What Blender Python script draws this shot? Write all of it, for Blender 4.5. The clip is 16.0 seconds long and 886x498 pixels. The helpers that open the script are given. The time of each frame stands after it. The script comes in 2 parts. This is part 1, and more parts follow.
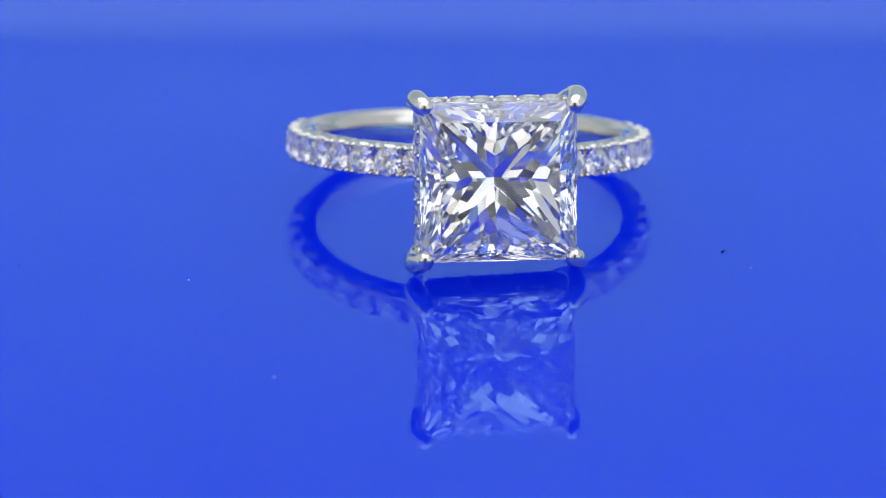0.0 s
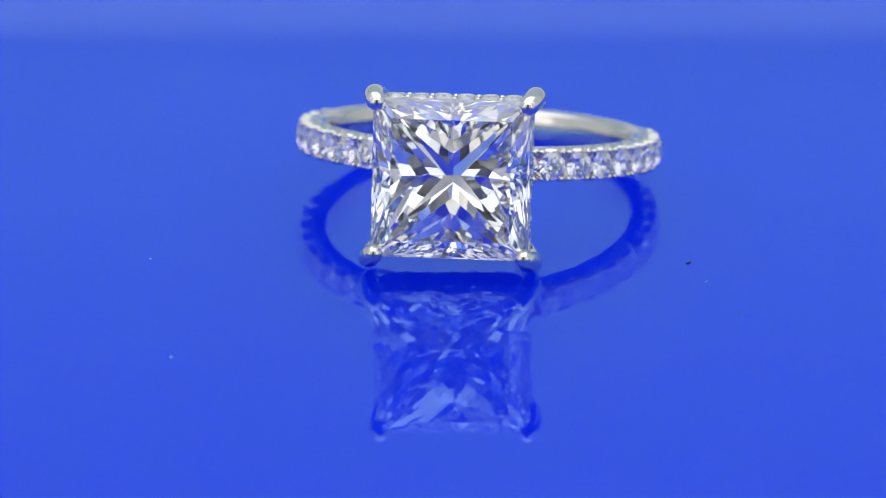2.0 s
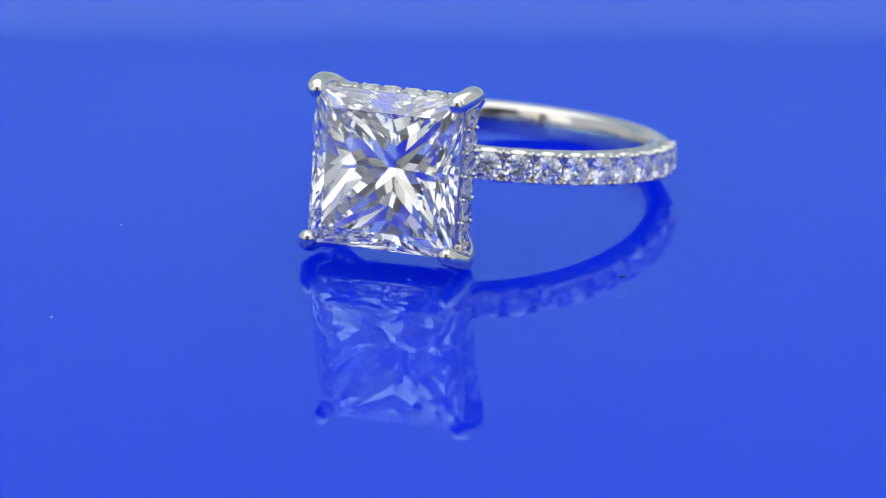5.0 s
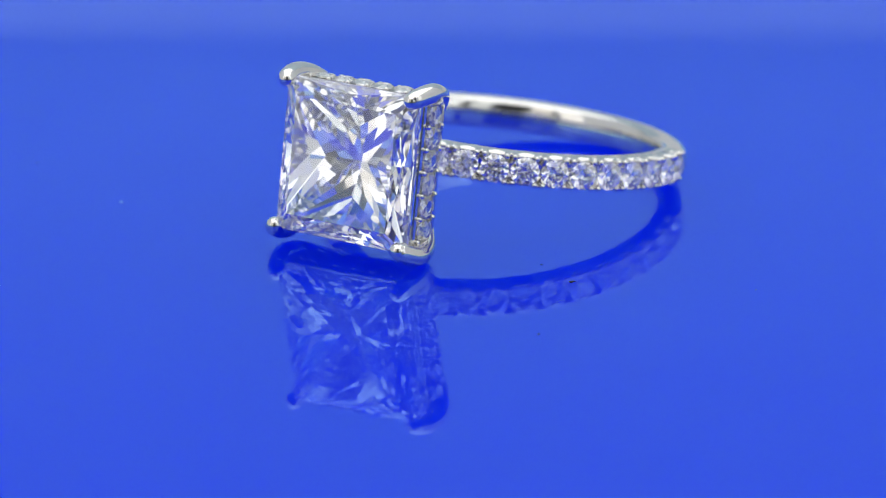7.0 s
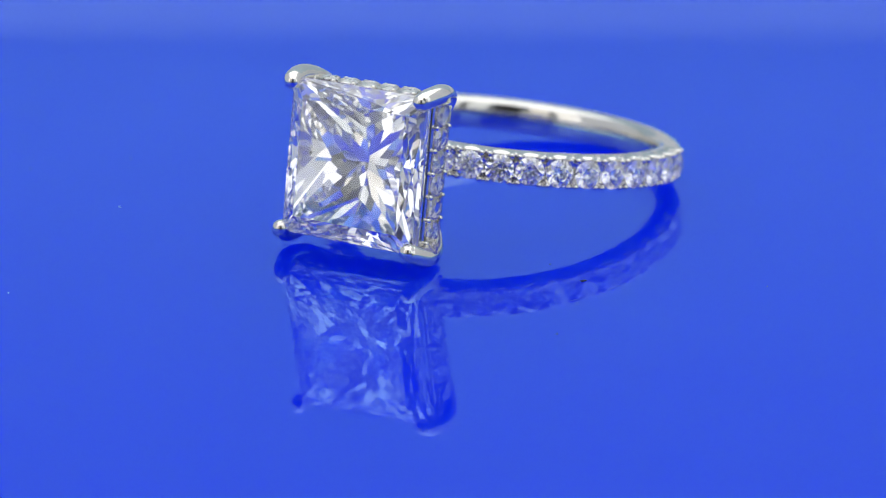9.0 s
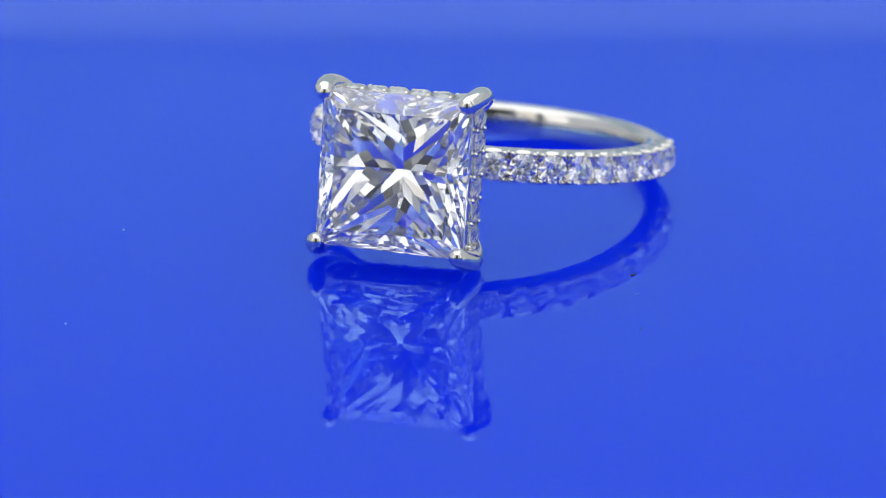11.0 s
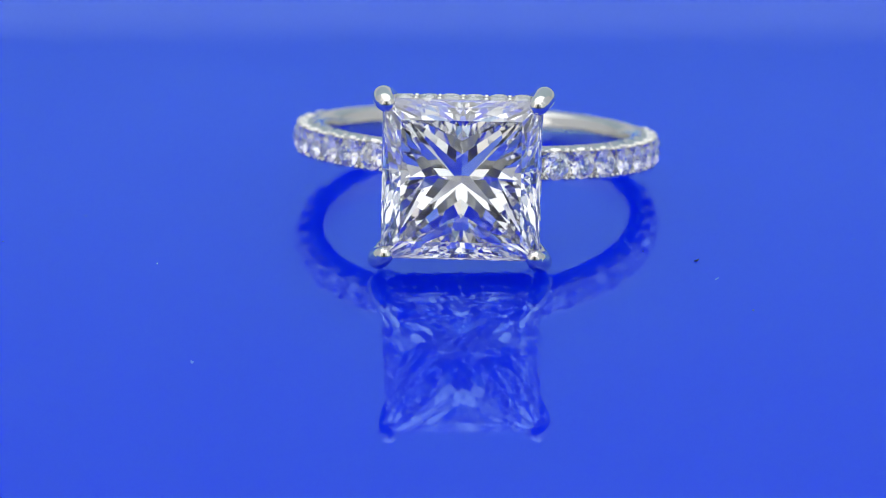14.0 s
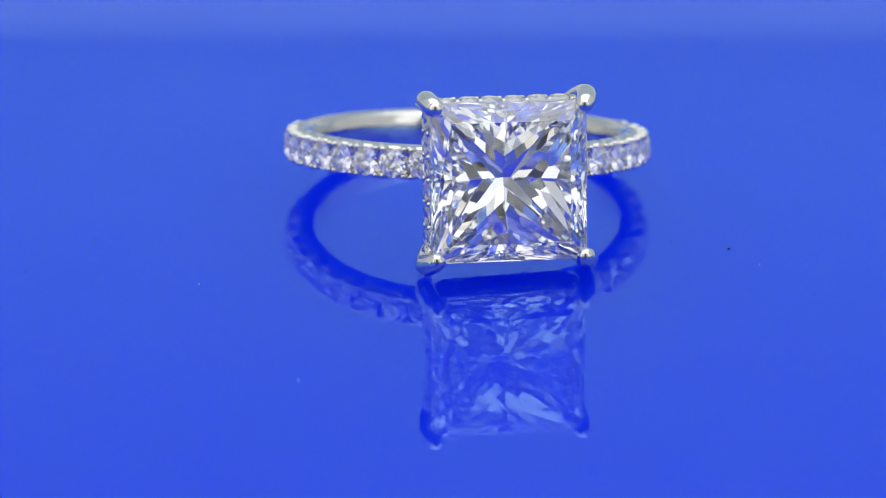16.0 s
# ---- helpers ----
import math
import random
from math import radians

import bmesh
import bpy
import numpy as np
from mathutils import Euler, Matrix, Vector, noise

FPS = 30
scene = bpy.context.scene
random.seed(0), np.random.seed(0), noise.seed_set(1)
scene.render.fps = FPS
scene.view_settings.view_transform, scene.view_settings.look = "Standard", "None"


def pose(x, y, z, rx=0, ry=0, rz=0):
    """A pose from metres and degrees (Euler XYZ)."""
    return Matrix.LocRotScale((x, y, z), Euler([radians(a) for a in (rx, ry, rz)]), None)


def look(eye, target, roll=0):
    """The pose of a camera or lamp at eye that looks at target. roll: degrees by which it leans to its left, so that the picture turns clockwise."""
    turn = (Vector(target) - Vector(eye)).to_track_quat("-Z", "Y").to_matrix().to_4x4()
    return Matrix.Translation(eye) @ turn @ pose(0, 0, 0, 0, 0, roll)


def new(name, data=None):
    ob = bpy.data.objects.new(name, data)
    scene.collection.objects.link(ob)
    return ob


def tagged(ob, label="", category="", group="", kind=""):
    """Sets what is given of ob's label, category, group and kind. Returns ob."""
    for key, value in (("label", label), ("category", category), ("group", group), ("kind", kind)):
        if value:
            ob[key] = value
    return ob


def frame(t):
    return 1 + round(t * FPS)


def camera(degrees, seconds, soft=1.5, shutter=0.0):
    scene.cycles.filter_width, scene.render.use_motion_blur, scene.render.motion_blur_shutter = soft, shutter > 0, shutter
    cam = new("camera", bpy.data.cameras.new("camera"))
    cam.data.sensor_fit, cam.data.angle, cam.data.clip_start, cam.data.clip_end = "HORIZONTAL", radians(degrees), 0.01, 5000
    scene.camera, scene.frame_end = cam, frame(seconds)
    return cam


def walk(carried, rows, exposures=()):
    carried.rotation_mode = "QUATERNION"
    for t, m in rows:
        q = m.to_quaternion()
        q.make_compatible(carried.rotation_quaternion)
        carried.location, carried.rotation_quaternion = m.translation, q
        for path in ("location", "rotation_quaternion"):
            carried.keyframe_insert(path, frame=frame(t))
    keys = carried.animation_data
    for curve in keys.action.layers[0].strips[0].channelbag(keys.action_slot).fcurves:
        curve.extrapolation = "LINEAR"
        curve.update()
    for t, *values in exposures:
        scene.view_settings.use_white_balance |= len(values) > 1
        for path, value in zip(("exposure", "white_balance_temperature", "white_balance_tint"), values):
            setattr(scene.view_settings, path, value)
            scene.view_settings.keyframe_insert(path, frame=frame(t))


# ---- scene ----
MM = 0.001

# ---- camera: stands still on a tripod, long macro lens ----
cam = camera(16.23, 16.0, soft=1.0)
EYE = Vector((0.0, -161.66, 50.72)) * MM
YAW, PITCH = radians(-1.28), radians(18.317)
AHEAD = Vector((math.sin(YAW) * math.cos(PITCH), math.cos(YAW) * math.cos(PITCH), -math.sin(PITCH)))
STILL = look(EYE, EYE + AHEAD, -0.196)
walk(cam, [(0.0, STILL), (16.0, STILL)])
cam.data.dof.use_dof, cam.data.dof.focus_distance, cam.data.dof.aperture_fstop = True, 0.157, 52.0

scene.cycles.max_bounces, scene.cycles.glossy_bounces = 24, 20
scene.cycles.transmission_bounces, scene.cycles.diffuse_bounces = 20, 4

# ---- light: unseen lamps, an added overhead panel and softboxes beside the lens ----
world = bpy.data.worlds.new("world")
scene.world = world
world.use_nodes = True
world.node_tree.nodes["Background"].inputs["Color"].default_value = (0.9, 0.95, 1.0, 1)
world.node_tree.nodes["Background"].inputs["Strength"].default_value = 0.05


def area_panel(name, x, y, z, tx, ty, tz, wide, deep, watts, tint):
    data = bpy.data.lights.new(name, "AREA")
    data.shape, data.size, data.size_y = "RECTANGLE", wide, deep
    data.energy, data.color = watts, tint
    ob = new(name, data)
    ob.matrix_world = look((x, y, z), (tx, ty, tz))
    return ob


# broad overhead source, added to light the set from above
area_panel("added_overhead_light", 0, -0.01, 0.49, 0, -0.01, 0, 0.70, 0.77, 2.02, (0.98, 1.0, 1.0))
# softboxes split in two; warm and cool tints imitate the stone's colour fire
for side, tint in ((-1, (1.0, 0.96, 0.90)), (1, (0.94, 0.99, 1.0))):
    inner = (1.0, 0.94, 0.84) if side < 0 else tint
    area_panel("softbox_light", side * 0.15, -0.31, 0.19, 0, 0, 0.01, 0.11, 0.28, 0.080, inner)
    area_panel("softbox_light", side * 0.29, -0.22, 0.19, 0, 0, 0.01, 0.14, 0.28, 0.102, tint)


# ---- materials ----
def material(name):
    m = bpy.data.materials.new(name)
    m.use_nodes = True
    t = m.node_tree
    return m, t, t.nodes["Principled BSDF"]


def noise_node(t, scale, detail=3.0):
    co = t.nodes.new("ShaderNodeTexCoord")
    n = t.nodes.new("ShaderNodeTexNoise")
    n.inputs["Scale"].default_value, n.inputs["Detail"].default_value = scale, detail
    t.links.new(co.outputs["Object"], n.inputs["Vector"])
    return n


def ramp(t, source, a, b, lo=0.3, hi=0.7):
    r = t.nodes.new("ShaderNodeMapRange")
    r.inputs["From Min"].default_value, r.inputs["From Max"].default_value = lo, hi
    r.inputs["To Min"].default_value, r.inputs["To Max"].default_value = a, b
    t.links.new(source, r.inputs["Value"])
    return r.outputs["Result"]


def blend(t, factor, a, b):
    n = t.nodes.new("ShaderNodeMix")
    n.data_type = "RGBA"
    t.links.new(factor, n.inputs[0])
    n.inputs[6].default_value, n.inputs[7].default_value = (*a, 1), (*b, 1)
    return n.outputs[2]


def relief(t, p, source, strength, distance):
    b = t.nodes.new("ShaderNodeBump")
    b.inputs["Strength"].default_value, b.inputs["Distance"].default_value = strength, distance
    t.links.new(source, b.inputs["Height"])
    t.links.new(b.outputs["Normal"], p.inputs["Normal"])


def white_gold(name, rough):
    m, t, p = material(name)
    n, f = noise_node(t, 900.0), noise_node(t, 9000.0, 2.0)
    t.links.new(blend(t, ramp(t, n.outputs["Fac"], 0, 1), (0.70, 0.68, 0.64), (0.76, 0.74, 0.70)), p.inputs["Base Color"])
    p.inputs["Metallic"].default_value = 1.0
    t.links.new(ramp(t, n.outputs["Fac"], rough * 0.6, rough * 1.5), p.inputs["Roughness"])
    relief(t, p, f.outputs["Fac"], 0.05, 0.00002)
    return m


def diamond(name):
    m = bpy.data.materials.new(name)
    m.use_nodes = True
    t = m.node_tree
    t.nodes.clear()
    out = t.nodes.new("ShaderNodeOutputMaterial")
    g = t.nodes.new("ShaderNodeBsdfGlass")
    g.inputs["Color"].default_value = (1, 1, 1, 1)
    g.inputs["Roughness"].default_value, g.inputs["IOR"].default_value = 0.0, 2.417
    t.links.new(g.outputs[0], out.inputs["Surface"])
    return m


def blue_acrylic():
    """Dyed acrylic: light spreads in its depth under a tinted mirror gloss."""
    m, t, p = material("blue_acrylic")
    t.nodes.remove(p)
    out = t.nodes["Material Output"]
    n = noise_node(t, 30.0, 4.0)
    deep = t.nodes.new("ShaderNodeSubsurfaceScattering")
    deep.inputs["Scale"].default_value = 0.08
    deep.inputs["Radius"].default_value = (1.0, 1.0, 1.0)
    t.links.new(blend(t, ramp(t, n.outputs["Fac"], 0, 1), (0.0010, 0.0122, 0.93), (0.0014, 0.0140, 0.96)), deep.inputs["Color"])
    gloss = t.nodes.new("ShaderNodeBsdfGlossy")
    gloss.inputs["Color"].default_value = (0.50, 0.86, 1.0, 1)
    t.links.new(ramp(t, n.outputs["Fac"], 0.001, 0.005), gloss.inputs["Roughness"])
    fres = t.nodes.new("ShaderNodeFresnel")
    fres.inputs["IOR"].default_value = 1.74
    mix = t.nodes.new("ShaderNodeMixShader")
    t.links.new(fres.outputs[0], mix.inputs[0])
    t.links.new(deep.outputs[0], mix.inputs[1])
    t.links.new(gloss.outputs[0], mix.inputs[2])
    t.links.new(mix.outputs[0], out.inputs["Surface"])
    return m


def cloth(name, a, b, rough):
    m, t, p = material(name)
    n, f = noise_node(t, 12.0), noise_node(t, 900.0, 2.0)
    t.links.new(blend(t, ramp(t, n.outputs["Fac"], 0, 1), a, b), p.inputs["Base Color"])
    p.inputs["Roughness"].default_value = rough
    relief(t, p, f.outputs["Fac"], 0.12, 0.0003)
    return m


def plain(name, a, b, rough, scale=3000.0):
    m, t, p = material(name)
    n = noise_node(t, scale)
    t.links.new(blend(t, ramp(t, n.outputs["Fac"], 0, 1), a, b), p.inputs["Base Color"])
    p.inputs["Roughness"].default_value = rough
    return m


GOLD = white_gold("polished_white_gold", 0.09)
GOLD_SET = white_gold("cut_white_gold", 0.12)
STONE = diamond("diamond")
MELEE = diamond("melee_diamond")
BLUE = blue_acrylic()
TENT = cloth("white_tent_fabric", (0.80, 0.80, 0.80), (0.84, 0.84, 0.84), 0.9)
PALE = cloth("pale_blue_fabric", (0.53, 0.65, 0.71), (0.56, 0.68, 0.74), 0.9)
DARK = cloth("dark_grey_backing_cloth", (0.035, 0.035, 0.035), (0.045, 0.045, 0.045), 0.95)
GREY = cloth("grey_tent_fabric", (0.19, 0.195, 0.20), (0.22, 0.225, 0.23), 0.9)
CARD = cloth("white_foam_card", (0.78, 0.79, 0.80), (0.81, 0.82, 0.83), 0.8)
PLASTIC = plain("white_plastic", (0.72, 0.72, 0.72), (0.76, 0.76, 0.76), 0.4)
DUST_DARK = plain("dark_lint", (0.015, 0.015, 0.02), (0.03, 0.03, 0.04), 0.9)
FIBRE = plain("blue_grey_fibre", (0.12, 0.2, 0.6), (0.16, 0.25, 0.66), 0.8)
DUST_LIGHT = plain("pale_lint", (0.3, 0.38, 0.75), (0.4, 0.48, 0.8), 0.8)


# ---- mesh helpers; shapes are drawn in millimetres ----
def mesh_of(name, bm, mat, smooth=False):
    bmesh.ops.recalc_face_normals(bm, faces=bm.faces)
    bmesh.ops.scale(bm, vec=(MM, MM, MM), verts=bm.verts)
    me = bpy.data.meshes.new(name)
    bm.to_mesh(me)
    bm.free()
    me.materials.append(mat)
    for f in me.polygons:
        f.use_smooth = smooth
    return me


def part(name, bm, mat, parent=None, label="", smooth=False):
    ob = new(name, mesh_of(name, bm, mat, smooth))
    ob.parent = parent
    return tagged(ob, label)


def hull(points):
    bm = bmesh.new()
    for p in points:
        bm.verts.new(p)
    got = bmesh.ops.convex_hull(bm, input=bm.verts)
    bmesh.ops.delete(bm, geom=[g for g in got["geom_interior"] if isinstance(g, bmesh.types.BMVert)], context="VERTS")
    bmesh.ops.dissolve_limit(bm, angle_limit=radians(0.4), verts=bm.verts, edges=bm.edges)
    return bm


def box(bm, x0, x1, y0, y1, z0, z1):
    got = bmesh.ops.create_cube(bm, size=1.0)
    for v in got["verts"]:
        v.co = Vector(((x0 + x1) / 2 + v.co.x * (x1 - x0), (y0 + y1) / 2 + v.co.y * (y1 - y0), (z0 + z1) / 2 + v.co.z * (z1 - z0)))
    return got["verts"]


def disc(bm, radius, z0, z1, bevel, n=256):
    """A turned disc with rounded rims."""
    prof = [(0.0, z0), (radius - bevel, z0)]
    for k in range(1, 6):
        a = radians(90 * k / 6)
        prof.append((radius - bevel + bevel * math.sin(a), z0 + bevel - bevel * math.cos(a)))
    prof += [(radius, z0 + bevel), (radius, z1 - bevel)]
    for k in range(1, 6):
        a = radians(90 * k / 6)
        prof.append((radius - bevel + bevel * math.cos(a), z1 - bevel + bevel * math.sin(a)))
    prof += [(radius - bevel, z1), (0.0, z1)]
    rings = []
    for r, z in prof[1:-1]:
        rings.append([bm.verts.new((r * math.cos(2 * math.pi * i / n), r * math.sin(2 * math.pi * i / n), z)) for i in range(n)])
    for a, b in zip(rings, rings[1:]):
        for i in range(n):
            bm.faces.new((a[i], a[(i + 1) % n], b[(i + 1) % n], b[i]))
    bm.faces.new(rings[0][::-1])
    bm.faces.new(rings[-1])


def tube(bm, path, radii, n=20):
    """A round bar along a smooth path, with domed ends."""
    pts = [Vector(p) for p in path]
    fine, fr = [], []
    for i in range(len(pts) - 1):
        p0, p1, p2, p3 = pts[max(i - 1, 0)], pts[i], pts[i + 1], pts[min(i + 2, len(pts) - 1)]
        for k in range(6):
            u = k / 6
            fine.append(0.5 * ((2 * p1) + (p2 - p0) * u + (2 * p0 - 5 * p1 + 4 * p2 - p3) * u * u + (3 * p1 - p0 - 3 * p2 + p3) * u ** 3))
            fr.append(radii[i] + (radii[i + 1] - radii[i]) * u)
    fine.append(pts[-1])
    fr.append(radii[-1])
    first, last = (fine[0] - fine[1]).normalized(), (fine[-1] - fine[-2]).normalized()
    head, tail = [], []
    for k in range(1, 7):
        a = radians(90 * k / 7)
        head.append((fine[0] + first * fr[0] * math.sin(a), fr[0] * math.cos(a)))
        tail.append((fine[-1] + last * fr[-1] * math.sin(a), fr[-1] * math.cos(a)))
    line = head[::-1] + list(zip(fine, fr)) + tail
    side, rings = Vector((0.3, 0.2, 0.93)), []
    for i, (c, r) in enumerate(line):
        d = (line[min(i + 1, len(line) - 1)][0] - line[max(i - 1, 0)][0]).normalized()
        u = (side - d * side.dot(d)).normalized()
        side, w = u, d.cross(u)
        rings.append([bm.verts.new(c + (u * math.cos(2 * math.pi * k / n) + w * math.sin(2 * math.pi * k / n)) * r) for k in range(n)])
    for a, b in zip(rings, rings[1:]):
        for k in range(n):
            bm.faces.new((a[k], a[(k + 1) % n], b[(k + 1) % n], b[k]))
    bm.faces.new(rings[0][::-1])
    bm.faces.new(rings[-1])


# ---- the turn of the platter: to one side, and back again ----
TURN, BACK = -5.511, 7.785


def turn_at(t):
    return TURN * (t - BACK if t < BACK else BACK - t)


TIMES = [0.5 * k for k in range(15)] + [7.4, 7.6, 7.7, 7.8, 7.9, 8.0, 8.2] + [0.5 * k for k in range(17, 33)]


# ---- a tent added around the set, never in view, for things to reflect ----
def tent():
    # blue back wall tints the platter's gloss, grey front keeps the stone's darks
    for name, b, mat, label in (
            ("wall_back", (-360, 360, 340, 344, -40, 500), PALE, "pale blue fabric back wall of an added tent, out of view"),
            ("wall_left", (-364, -360, -440, 344, -40, 500), TENT, "white fabric side wall of an added tent, out of view"),
            ("wall_right", (360, 364, -440, 344, -40, 500), TENT, "white fabric side wall of an added tent, out of view"),
            ("wall_front", (-364, 364, -444, -440, -40, 500), GREY, "grey fabric front wall of an added tent, out of view"),
            ("ceiling", (-364, 364, -444, 344, 500, 504), TENT, "white fabric roof of an added tent, out of view"),
            ("floor", (-364, 364, -444, 344, -44, -40), TENT, "white fabric floor of an added tent, out of view")):
        bm = bmesh.new()
        box(bm, *b)
        tagged(part(name, bm, mat), label, kind="structure")


tent()


def unseen_dark_cloth():
    """Dark cloth in soft folds, added behind the lens for the stone to mirror."""
    bm = bmesh.new()
    n, rows = 48, []
    for z in (-39, 330):
        row = []
        for k in range(n + 1):
            x = -92 + 184 * k / n
            row.append((x, -434 + 3.0 * math.sin(k * 0.9), z))
        rows.append([bm.verts.new(p) for p in row] + [bm.verts.new((x, y - 2.0, z)) for x, y, z in row[::-1]])
    a, b = rows
    m = len(a)
    for k in range(m):
        bm.faces.new((a[k], a[(k + 1) % m], b[(k + 1) % m], b[k]))
    bm.faces.new(a[::-1])
    bm.faces.new(b)
    return tagged(part("unseen_dark_cloth", bm, DARK), "dark grey cloth added behind the lens, out of view, for dark reflections", "curtain")


unseen_dark_cloth()


def added_bounce_card():
    # unseen board, added to brighten what the far part of the platter reflects
    bm = bmesh.new()
    box(bm, -340, 340, 326, 331, -40, 74)
    bmesh.ops.bevel(bm, geom=bm.edges[:], offset=0.6, segments=2, affect="EDGES")
    return tagged(part("added_bounce_card", bm, CARD), "added white board, out of view, that lightens the far platter reflection", "reflector card")


added_bounce_card()


def turntable():
    base = tagged(new("turntable"), "glossy blue acrylic turntable platter on a white base", "turntable")
    bm = bmesh.new()
    disc(bm, 105, -40, -25, 3, 128)
    part("base", bm, PLASTIC, base, "white plastic turntable base", True)
    bm = bmesh.new()
    disc(bm, 140, -24, 0, 1.2)
    platter = part("platter", bm, BLUE, base, "mirror-glossy royal blue acrylic disc")
    bm = bmesh.new()
    disc(bm, 20, -25.4, -23.6, 0.2, 48)
    part("spindle", bm, PLASTIC, base)
    return platter


PLATTER = turntable()


# ---- the ring: its axis is z, the big stone looks along -y ----
RING = tagged(new("diamond_ring"), "white gold pave ring with square princess-cut diamond on blue acrylic", "ring")
RING_POSE = pose(0.1403 * MM, 3.4091 * MM, 2.5028 * MM, 0, 0, -36.70) @ pose(0, 0, 0, -9.285, 0, 0) @ pose(0, 0, 0, 0, 1.977, 0)
HEAD_ROLL, HEAD_YAW, HEAD_TALL = radians(-1.295), radians(2.2), 1.016
HALF = 0.86
PAVE_R = [9.6 + 9.36 * k for k in range(11)]
PAVE_L = [-(12.0 + 9.50 * k) for k in range(11)]
PAVE_END = 108.0


def rolled(x, out, z):
    """A place on the head: across, outwards, along the finger."""
    x, out = x + (out - 14.5) * HEAD_YAW, out - x * HEAD_YAW
    z = z * HEAD_TALL - 0.062
    c, s = math.cos(HEAD_ROLL), math.sin(HEAD_ROLL)
    return Vector((x * c + z * s, -out, -x * s + z * c))


def shank():
    """The band: a swept section, plain and rounded behind, a scalloped channel under the small stones."""
    marks = sorted(PAVE_L + PAVE_R)
    bm = bmesh.new()
    n, rings = 1080, []
    for i in range(n):
        a = -180 + 360 * i / n
        s = min(max((PAVE_END - abs(a)) / 5.0, 0), 1)
        s = s * s * (3 - 2 * s)
        near = min(abs(a - m) for m in marks) / 4.7
        lobe = 9.22 + 0.40 * min(near, 1.0) ** 2
        cut = 0.13 * (1 - min(near, 1.0) ** 2)
        plain_sec = [(8.30, -0.55), (8.24, 0.0), (8.30, 0.55), (8.42, 0.80), (8.65, 0.91), (8.95, 0.94), (9.3, 0.91), (9.62, 0.80), (9.80, 0.55), (9.88, 0.27), (9.90, 0.0), (9.88, -0.27), (9.80, -0.55), (9.62, -0.80), (9.3, -0.95), (8.95, -0.985), (8.65, -0.93), (8.42, -0.80)]
        pave_sec = [(8.30, -0.55), (8.24, 0.0), (8.30, 0.55), (8.38, 0.80), (8.48, 0.88), (8.75, 0.90), (8.95, 0.895), (lobe - 0.06, 0.86 - cut), (lobe, 0.78 - cut), (lobe - 0.05, 0.70 - cut), (9.0, 0.62 - cut), (9.0, -0.62 + cut), (lobe - 0.05, -0.70 + cut), (lobe, -0.78 + cut), (lobe - 0.06, -0.86 + cut), (8.95, -0.895), (8.48, -0.88), (8.38, -0.80)]
        ca, sa = math.cos(radians(a)), math.sin(radians(a))
        row = []
        for (r0, z0), (r1, z1) in zip(plain_sec, pave_sec):
            r, z = 0.09 + r0 + (r1 - r0) * s, z0 + (z1 - z0) * s
            row.append(bm.verts.new((r * sa, -r * ca, z)))
        rings.append(row)
    k = len(rings[0])
    for i in range(n):
        a, b = rings[i], rings[(i + 1) % n]
        for j in range(k):
            bm.faces.new((a[j], a[(j + 1) % k], b[(j + 1) % k], b[j]))
    return part("shank", bm, GOLD, RING, "slim polished white gold band", True)


def brilliant(radius):
    """A small round brilliant, table up."""
    pts = []
    for k in range(8):
        a = radians(45 * k)
        pts.append((0.56 * math.cos(a), 0.56 * math.sin(a), 0.32))
        a = radians(45 * k + 22.5)
        pts.append((0.79 * math.cos(a), 0.79 * math.sin(a), 0.205))
        pts.append((0.24 * math.cos(a), 0.24 * math.sin(a), -0.70))
    for k in range(16):
        a = radians(22.5 * k)
        pts += [(math.cos(a), math.sin(a), 0.03), (math.cos(a), math.sin(a), -0.03)]
    pts.append((0, 0, -0.87))
    return hull([Vector(p) * radius for p in pts])


def facing(place, out, along):
    """The pose of a small stone at a place, its table towards out."""
    z = Vector(out).normalized()
    x = (Vector(along) - z * z.dot(along)).normalized()
    return Matrix.Translation(Vector(place) * MM) @ Matrix((x, z.cross(x), z)).transposed().to_4x4()


SHANK = shank()
MELEE_MESH = mesh_of("pave_stone", brilliant(0.765), MELEE)
HALO_MESH = mesh_of("halo_stone", brilliant(0.68), MELEE)


def bead_mesh(radius, tall):
    bm = bmesh.new()
    tube(bm, [(0, 0, -tall), (0, 0, -tall * 0.4), (0, 0, 0)], [radius * 1.15, radius * 1.05, radius], 10)
    return mesh_of("bead", bm, GOLD_SET, True)


BEAD_MESH = bead_mesh(0.17, 0.55)
HALO_BEAD = bead_mesh(0.16, 0.22)


def small(name, mesh, parent, m):
    ob = new(name, mesh)
    ob.parent = parent
    ob.matrix_basis = m
    return ob


def pave():
    rng = random.Random(4)
    for marks in (PAVE_R, PAVE_L):
        for m in marks:
            a = radians(m)
            out = Vector((math.sin(a), -math.cos(a), 0))
            tip = Vector((rng.uniform(-0.05, 0.05), rng.uniform(-0.05, 0.05), rng.uniform(-0.05, 0.05)))
            turn = Matrix.Rotation(rng.uniform(0, 6.28), 4, "Z")
            small("pave_stone", MELEE_MESH, SHANK, facing(out * 9.84, out + tip, (0, 0, 1)) @ turn)
        step = abs(marks[1] - marks[0])
        for m in [marks[0] - math.copysign(step / 2, marks[0])] + [q + math.copysign(step / 2, q) for q in marks]:
            for off in (-1.25, 1.25):
                a = radians(m + off)
                out = Vector((math.sin(a), -math.cos(a), 0))
                for z in (-0.70, 0.70):
                    small("bead", BEAD_MESH, SHANK, facing(out * 9.78 + Vector((0, 0, z)), out + Vector((0, 0, z * 0.15)), (0, 0, 1)))


pave()


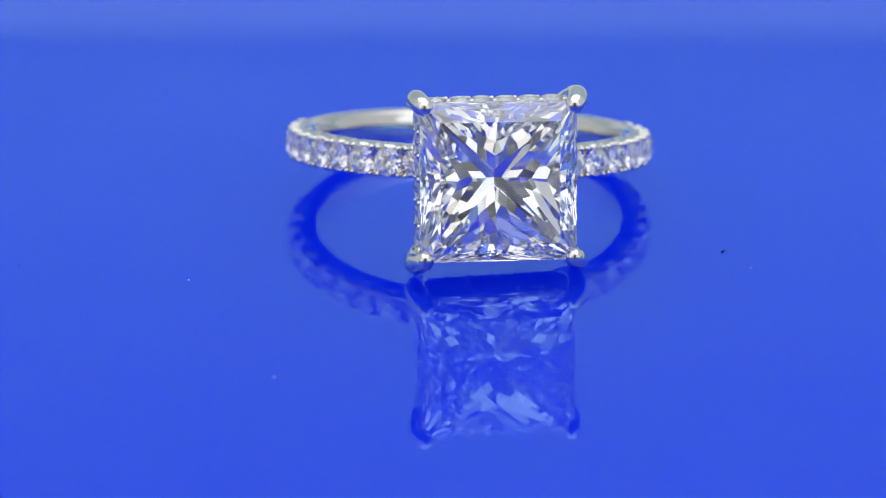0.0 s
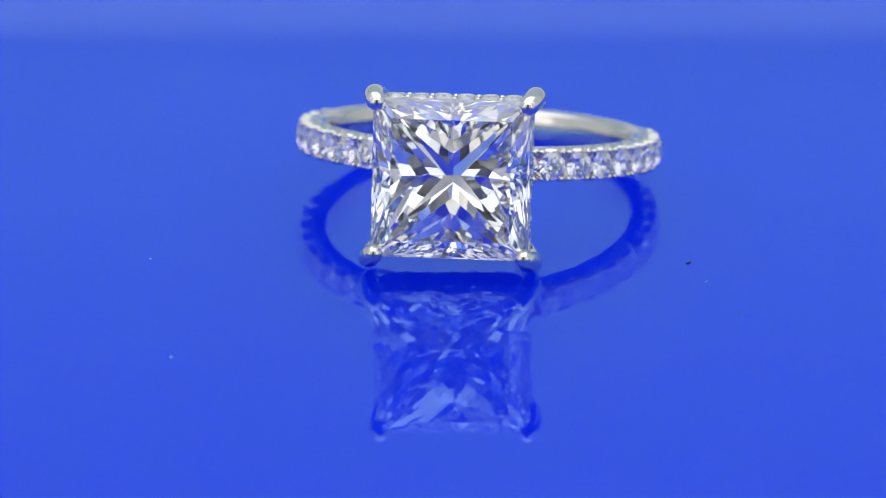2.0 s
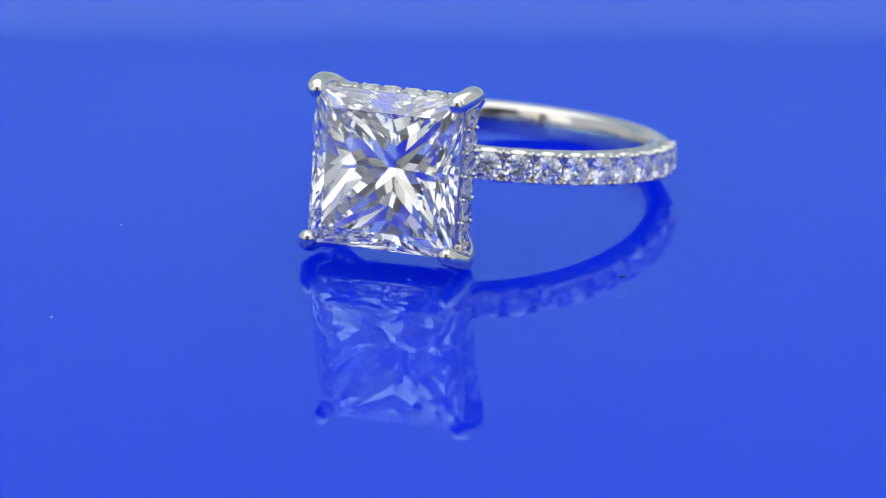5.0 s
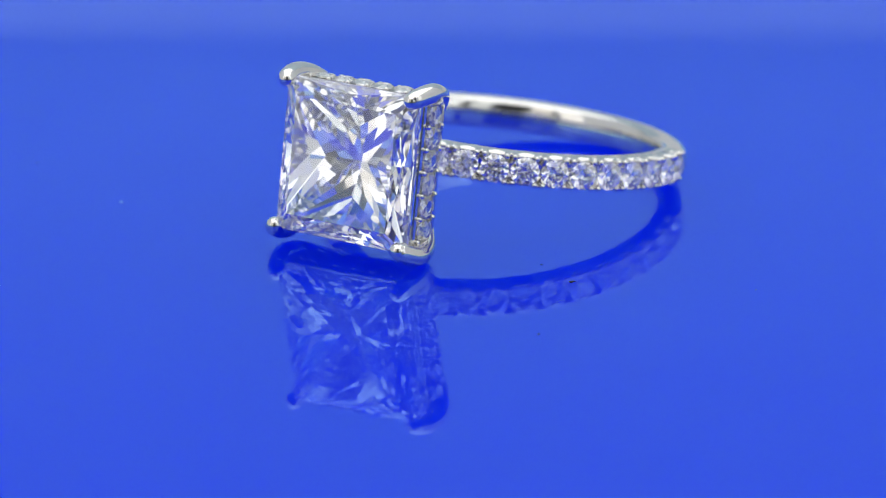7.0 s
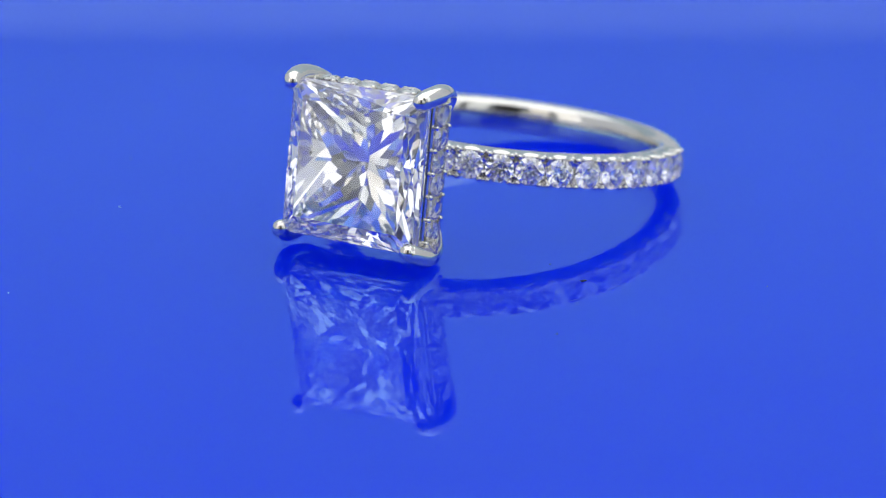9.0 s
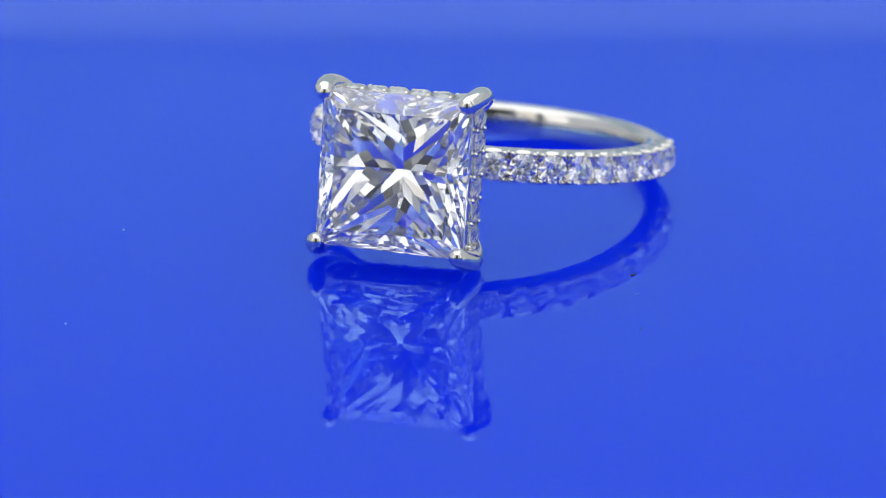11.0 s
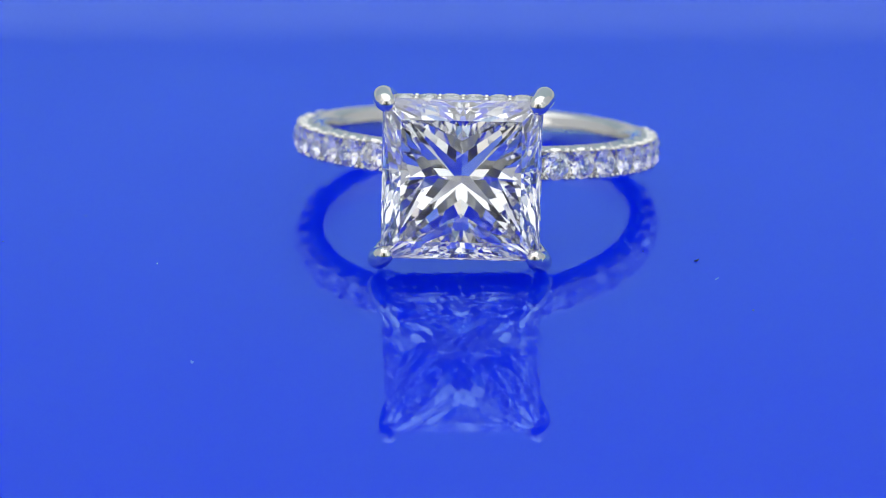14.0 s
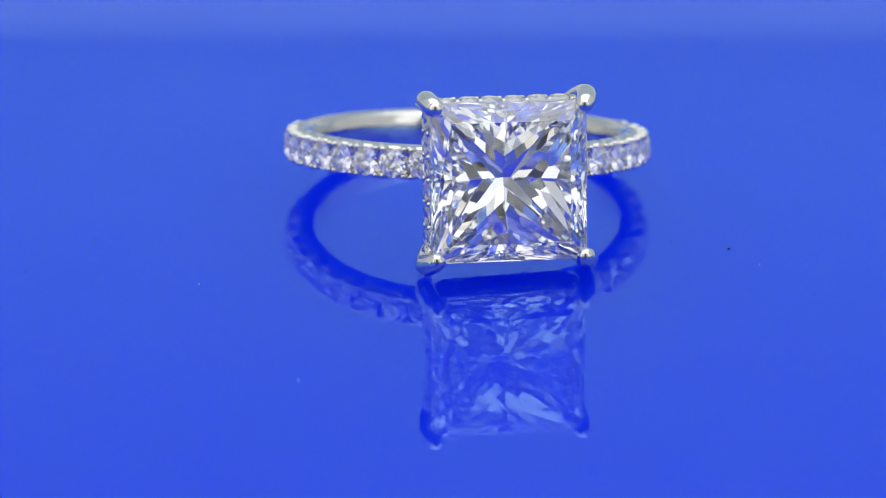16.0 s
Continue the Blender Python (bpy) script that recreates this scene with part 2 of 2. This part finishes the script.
# ---- the head: big stone, four claws, hidden halo ----
W, GIRDLE = 3.98, 15.45


def princess():
    """Square cut: a table and a crown in two rows, four slim kite mains under it, chevrons fanning to the corners."""
    depth, first, rows, swell = 4.95, 0.40, 5, 2.0
    culet, kite = -depth - 0.10, depth / (2 * (W - 0.04))
    r, z, mids = first, culet + first * kite * 1.001, []
    slopes = [1 + (swell - 1) * k / (rows - 1) for k in range(rows)]
    step = (W - first) / rows
    rise = (-0.10 - z) / (sum(slopes) * step)
    for k in range(rows):
        mids.append((r, z))
        r, z = r + step, z + rise * slopes[k] * step
    pts = [(0, 0, culet)]
    for sx, sy in ((1, 1), (1, -1), (-1, 1), (-1, -1)):
        for p, q in ((W, W - 0.08), (W - 0.08, W)):
            pts += [(sx * p, sy * q, 0.08), (sx * p, sy * q, -0.10)]
        pts.append((sx * 3.02, sy * 3.02, 0.72))
    for q in range(4):
        c, s = (1, 0, -1, 0)[q], (0, 1, 0, -1)[q]
        pts.append((3.56 * c, 3.56 * s, 0.42))
        for y, z in mids:
            pts.append((y * c, y * s, z))
    bm = hull(pts)
    for v in bm.verts:
        v.co = rolled(v.co.x, GIRDLE + v.co.z, v.co.y)
    return bm


part("princess_diamond", princess(), STONE, RING, "large clear square princess-cut diamond")


def claws():
    for sx in (-1, 1):
        for sz in (-1, 1):
            k = 0.13 if sz < 0 else 0.10 if sx > 0 else 0.0
            path = [(3.78, 15.98), (3.86, 15.80), (3.95 + k * 0.5, 15.35), (4.00 + k, 14.8), (3.97 + k, 14.2), (3.85 + k * 0.5, 13.5), (3.5, 12.8), (2.8, 11.9), (1.9, 10.7), (1.1, 9.6), (0.8, 9.1)]
            radii = [0.44, 0.50, 0.53, 0.55, 0.54, 0.50, 0.46, 0.40, 0.40, 0.45, 0.45]
            bm = bmesh.new()
            tube(bm, [rolled(sx * a, d, sz * a) for a, d in path], radii, 24)
            part("prong", bm, GOLD, RING, "polished white gold claw prong", True)


claws()


def halo():
    """The square gallery under the girdle with its own row of small stones."""
    bm = bmesh.new()
    # inner wall of the gallery: a square tube with open middle
    prof = [(3.68, 14.66), (3.76, 14.62), (3.78, 14.42), (3.62, 14.22), (3.50, 13.72), (3.58, 13.06), (3.72, 12.80), (3.68, 12.52), (3.3, 12.40), (3.05, 12.7), (3.26, 13.6), (3.52, 14.25)]
    rings = []
    corners = [(1, 1), (-1, 1), (-1, -1), (1, -1)]
    for r, d in prof:
        rings.append([bm.verts.new(rolled(sx * r, d, sz * r)) for sx, sz in corners])
    for a, b in zip(rings, rings[1:] + rings[:1]):
        for k in range(4):
            bm.faces.new((a[k], a[(k + 1) % 4], b[(k + 1) % 4], b[k]))
    frame_ob = part("halo_frame", bm, GOLD_SET, RING, "square white gold gallery set with small diamonds")
    rng = random.Random(9)
    spots = [-2.95 + 1.18 * k for k in range(6)]
    for cx, cz in ((1, 0), (-1, 0), (0, 1), (0, -1)):
        o0 = rolled(0, 0, 0)
        out = rolled(cx, 0, cz) - o0
        run = rolled(-cz, 0, cx) - o0
        for u in spots:
            place = rolled(cx * 3.84 - cz * u, 13.66, cz * 3.84 + cx * u)
            tip = Vector((rng.uniform(-0.06, 0.06), rng.uniform(-0.06, 0.06), rng.uniform(-0.06, 0.06)))
            small("halo_stone", HALO_MESH, frame_ob, facing(place, out + tip, run) @ Matrix.Rotation(rng.uniform(0, 6.28), 4, "Z"))
        for k in range(7):
            u = -3.54 + 1.18 * k
            for d in (13.02, 14.30):
                place = rolled(cx * 3.86 - cz * u, d, cz * 3.86 + cx * u)
                small("bead", HALO_BEAD, frame_ob, facing(place, out, run))


halo()


# ---- lint on the platter ----
def lint(x, y, length, wide, angle, mat, label):
    bm = bmesh.new()
    r = random.Random(int(x * 100))
    k = 4
    path = [(x + math.cos(angle) * length * (i / k - 0.5) + r.uniform(-1, 1) * wide * 0.4,
             y + math.sin(angle) * length * (i / k - 0.5) + r.uniform(-1, 1) * wide * 0.4, wide * 0.45) for i in range(k + 1)]
    tube(bm, path, [wide * 0.25, wide * 0.5, wide * 0.5, wide * 0.4, wide * 0.2], 8)
    return tagged(part("dust_speck", bm, mat, None, "", True), label, "dust", "lint on the platter")


LINT = [
    lint(2.15, -13.96, 0.26, 0.10, 0.3, DUST_DARK, "dark lint speck on the blue platter"),
    lint(0.83, -11.15, 0.12, 0.05, 1.0, DUST_DARK, "dark lint speck on the blue platter"),
    lint(-0.2, -21.58, 0.16, 0.06, 0.8, DUST_DARK, "dark lint speck on the blue platter"),
    lint(-21.1, 1.0, 0.12, 0.05, 0.4, DUST_LIGHT, "pale lint speck on the blue platter"),
    lint(1.31, -16.74, 0.45, 0.02, 0.5, FIBRE, "thin pale fibre on the blue platter"),
    lint(-20.52, 10.26, 0.13, 0.04, 0.9, DUST_DARK, "dark lint speck on the blue platter"),
    lint(-26.13, 8.68, 0.13, 0.04, 0.1, DUST_DARK, "dark lint speck on the blue platter"),
    lint(11.18, -15.7, 0.14, 0.03, 1.1, DUST_DARK, "dark lint speck on the blue platter"),
    lint(-26.6, -12.75, 0.12, 0.05, 1.2, DUST_LIGHT, "pale lint speck on the blue platter"),
]


# ---- what moves ----
def motions():
    walk(PLATTER, [(t, pose(0, 0, 0, 0, 0, turn_at(t))) for t in TIMES])
    walk(RING, [(t, pose(0, 0, 0, 0, 0, turn_at(t)) @ RING_POSE) for t in TIMES])
    for speck in LINT:
        walk(speck, [(t, pose(0, 0, 0, 0, 0, turn_at(t))) for t in TIMES])


motions()
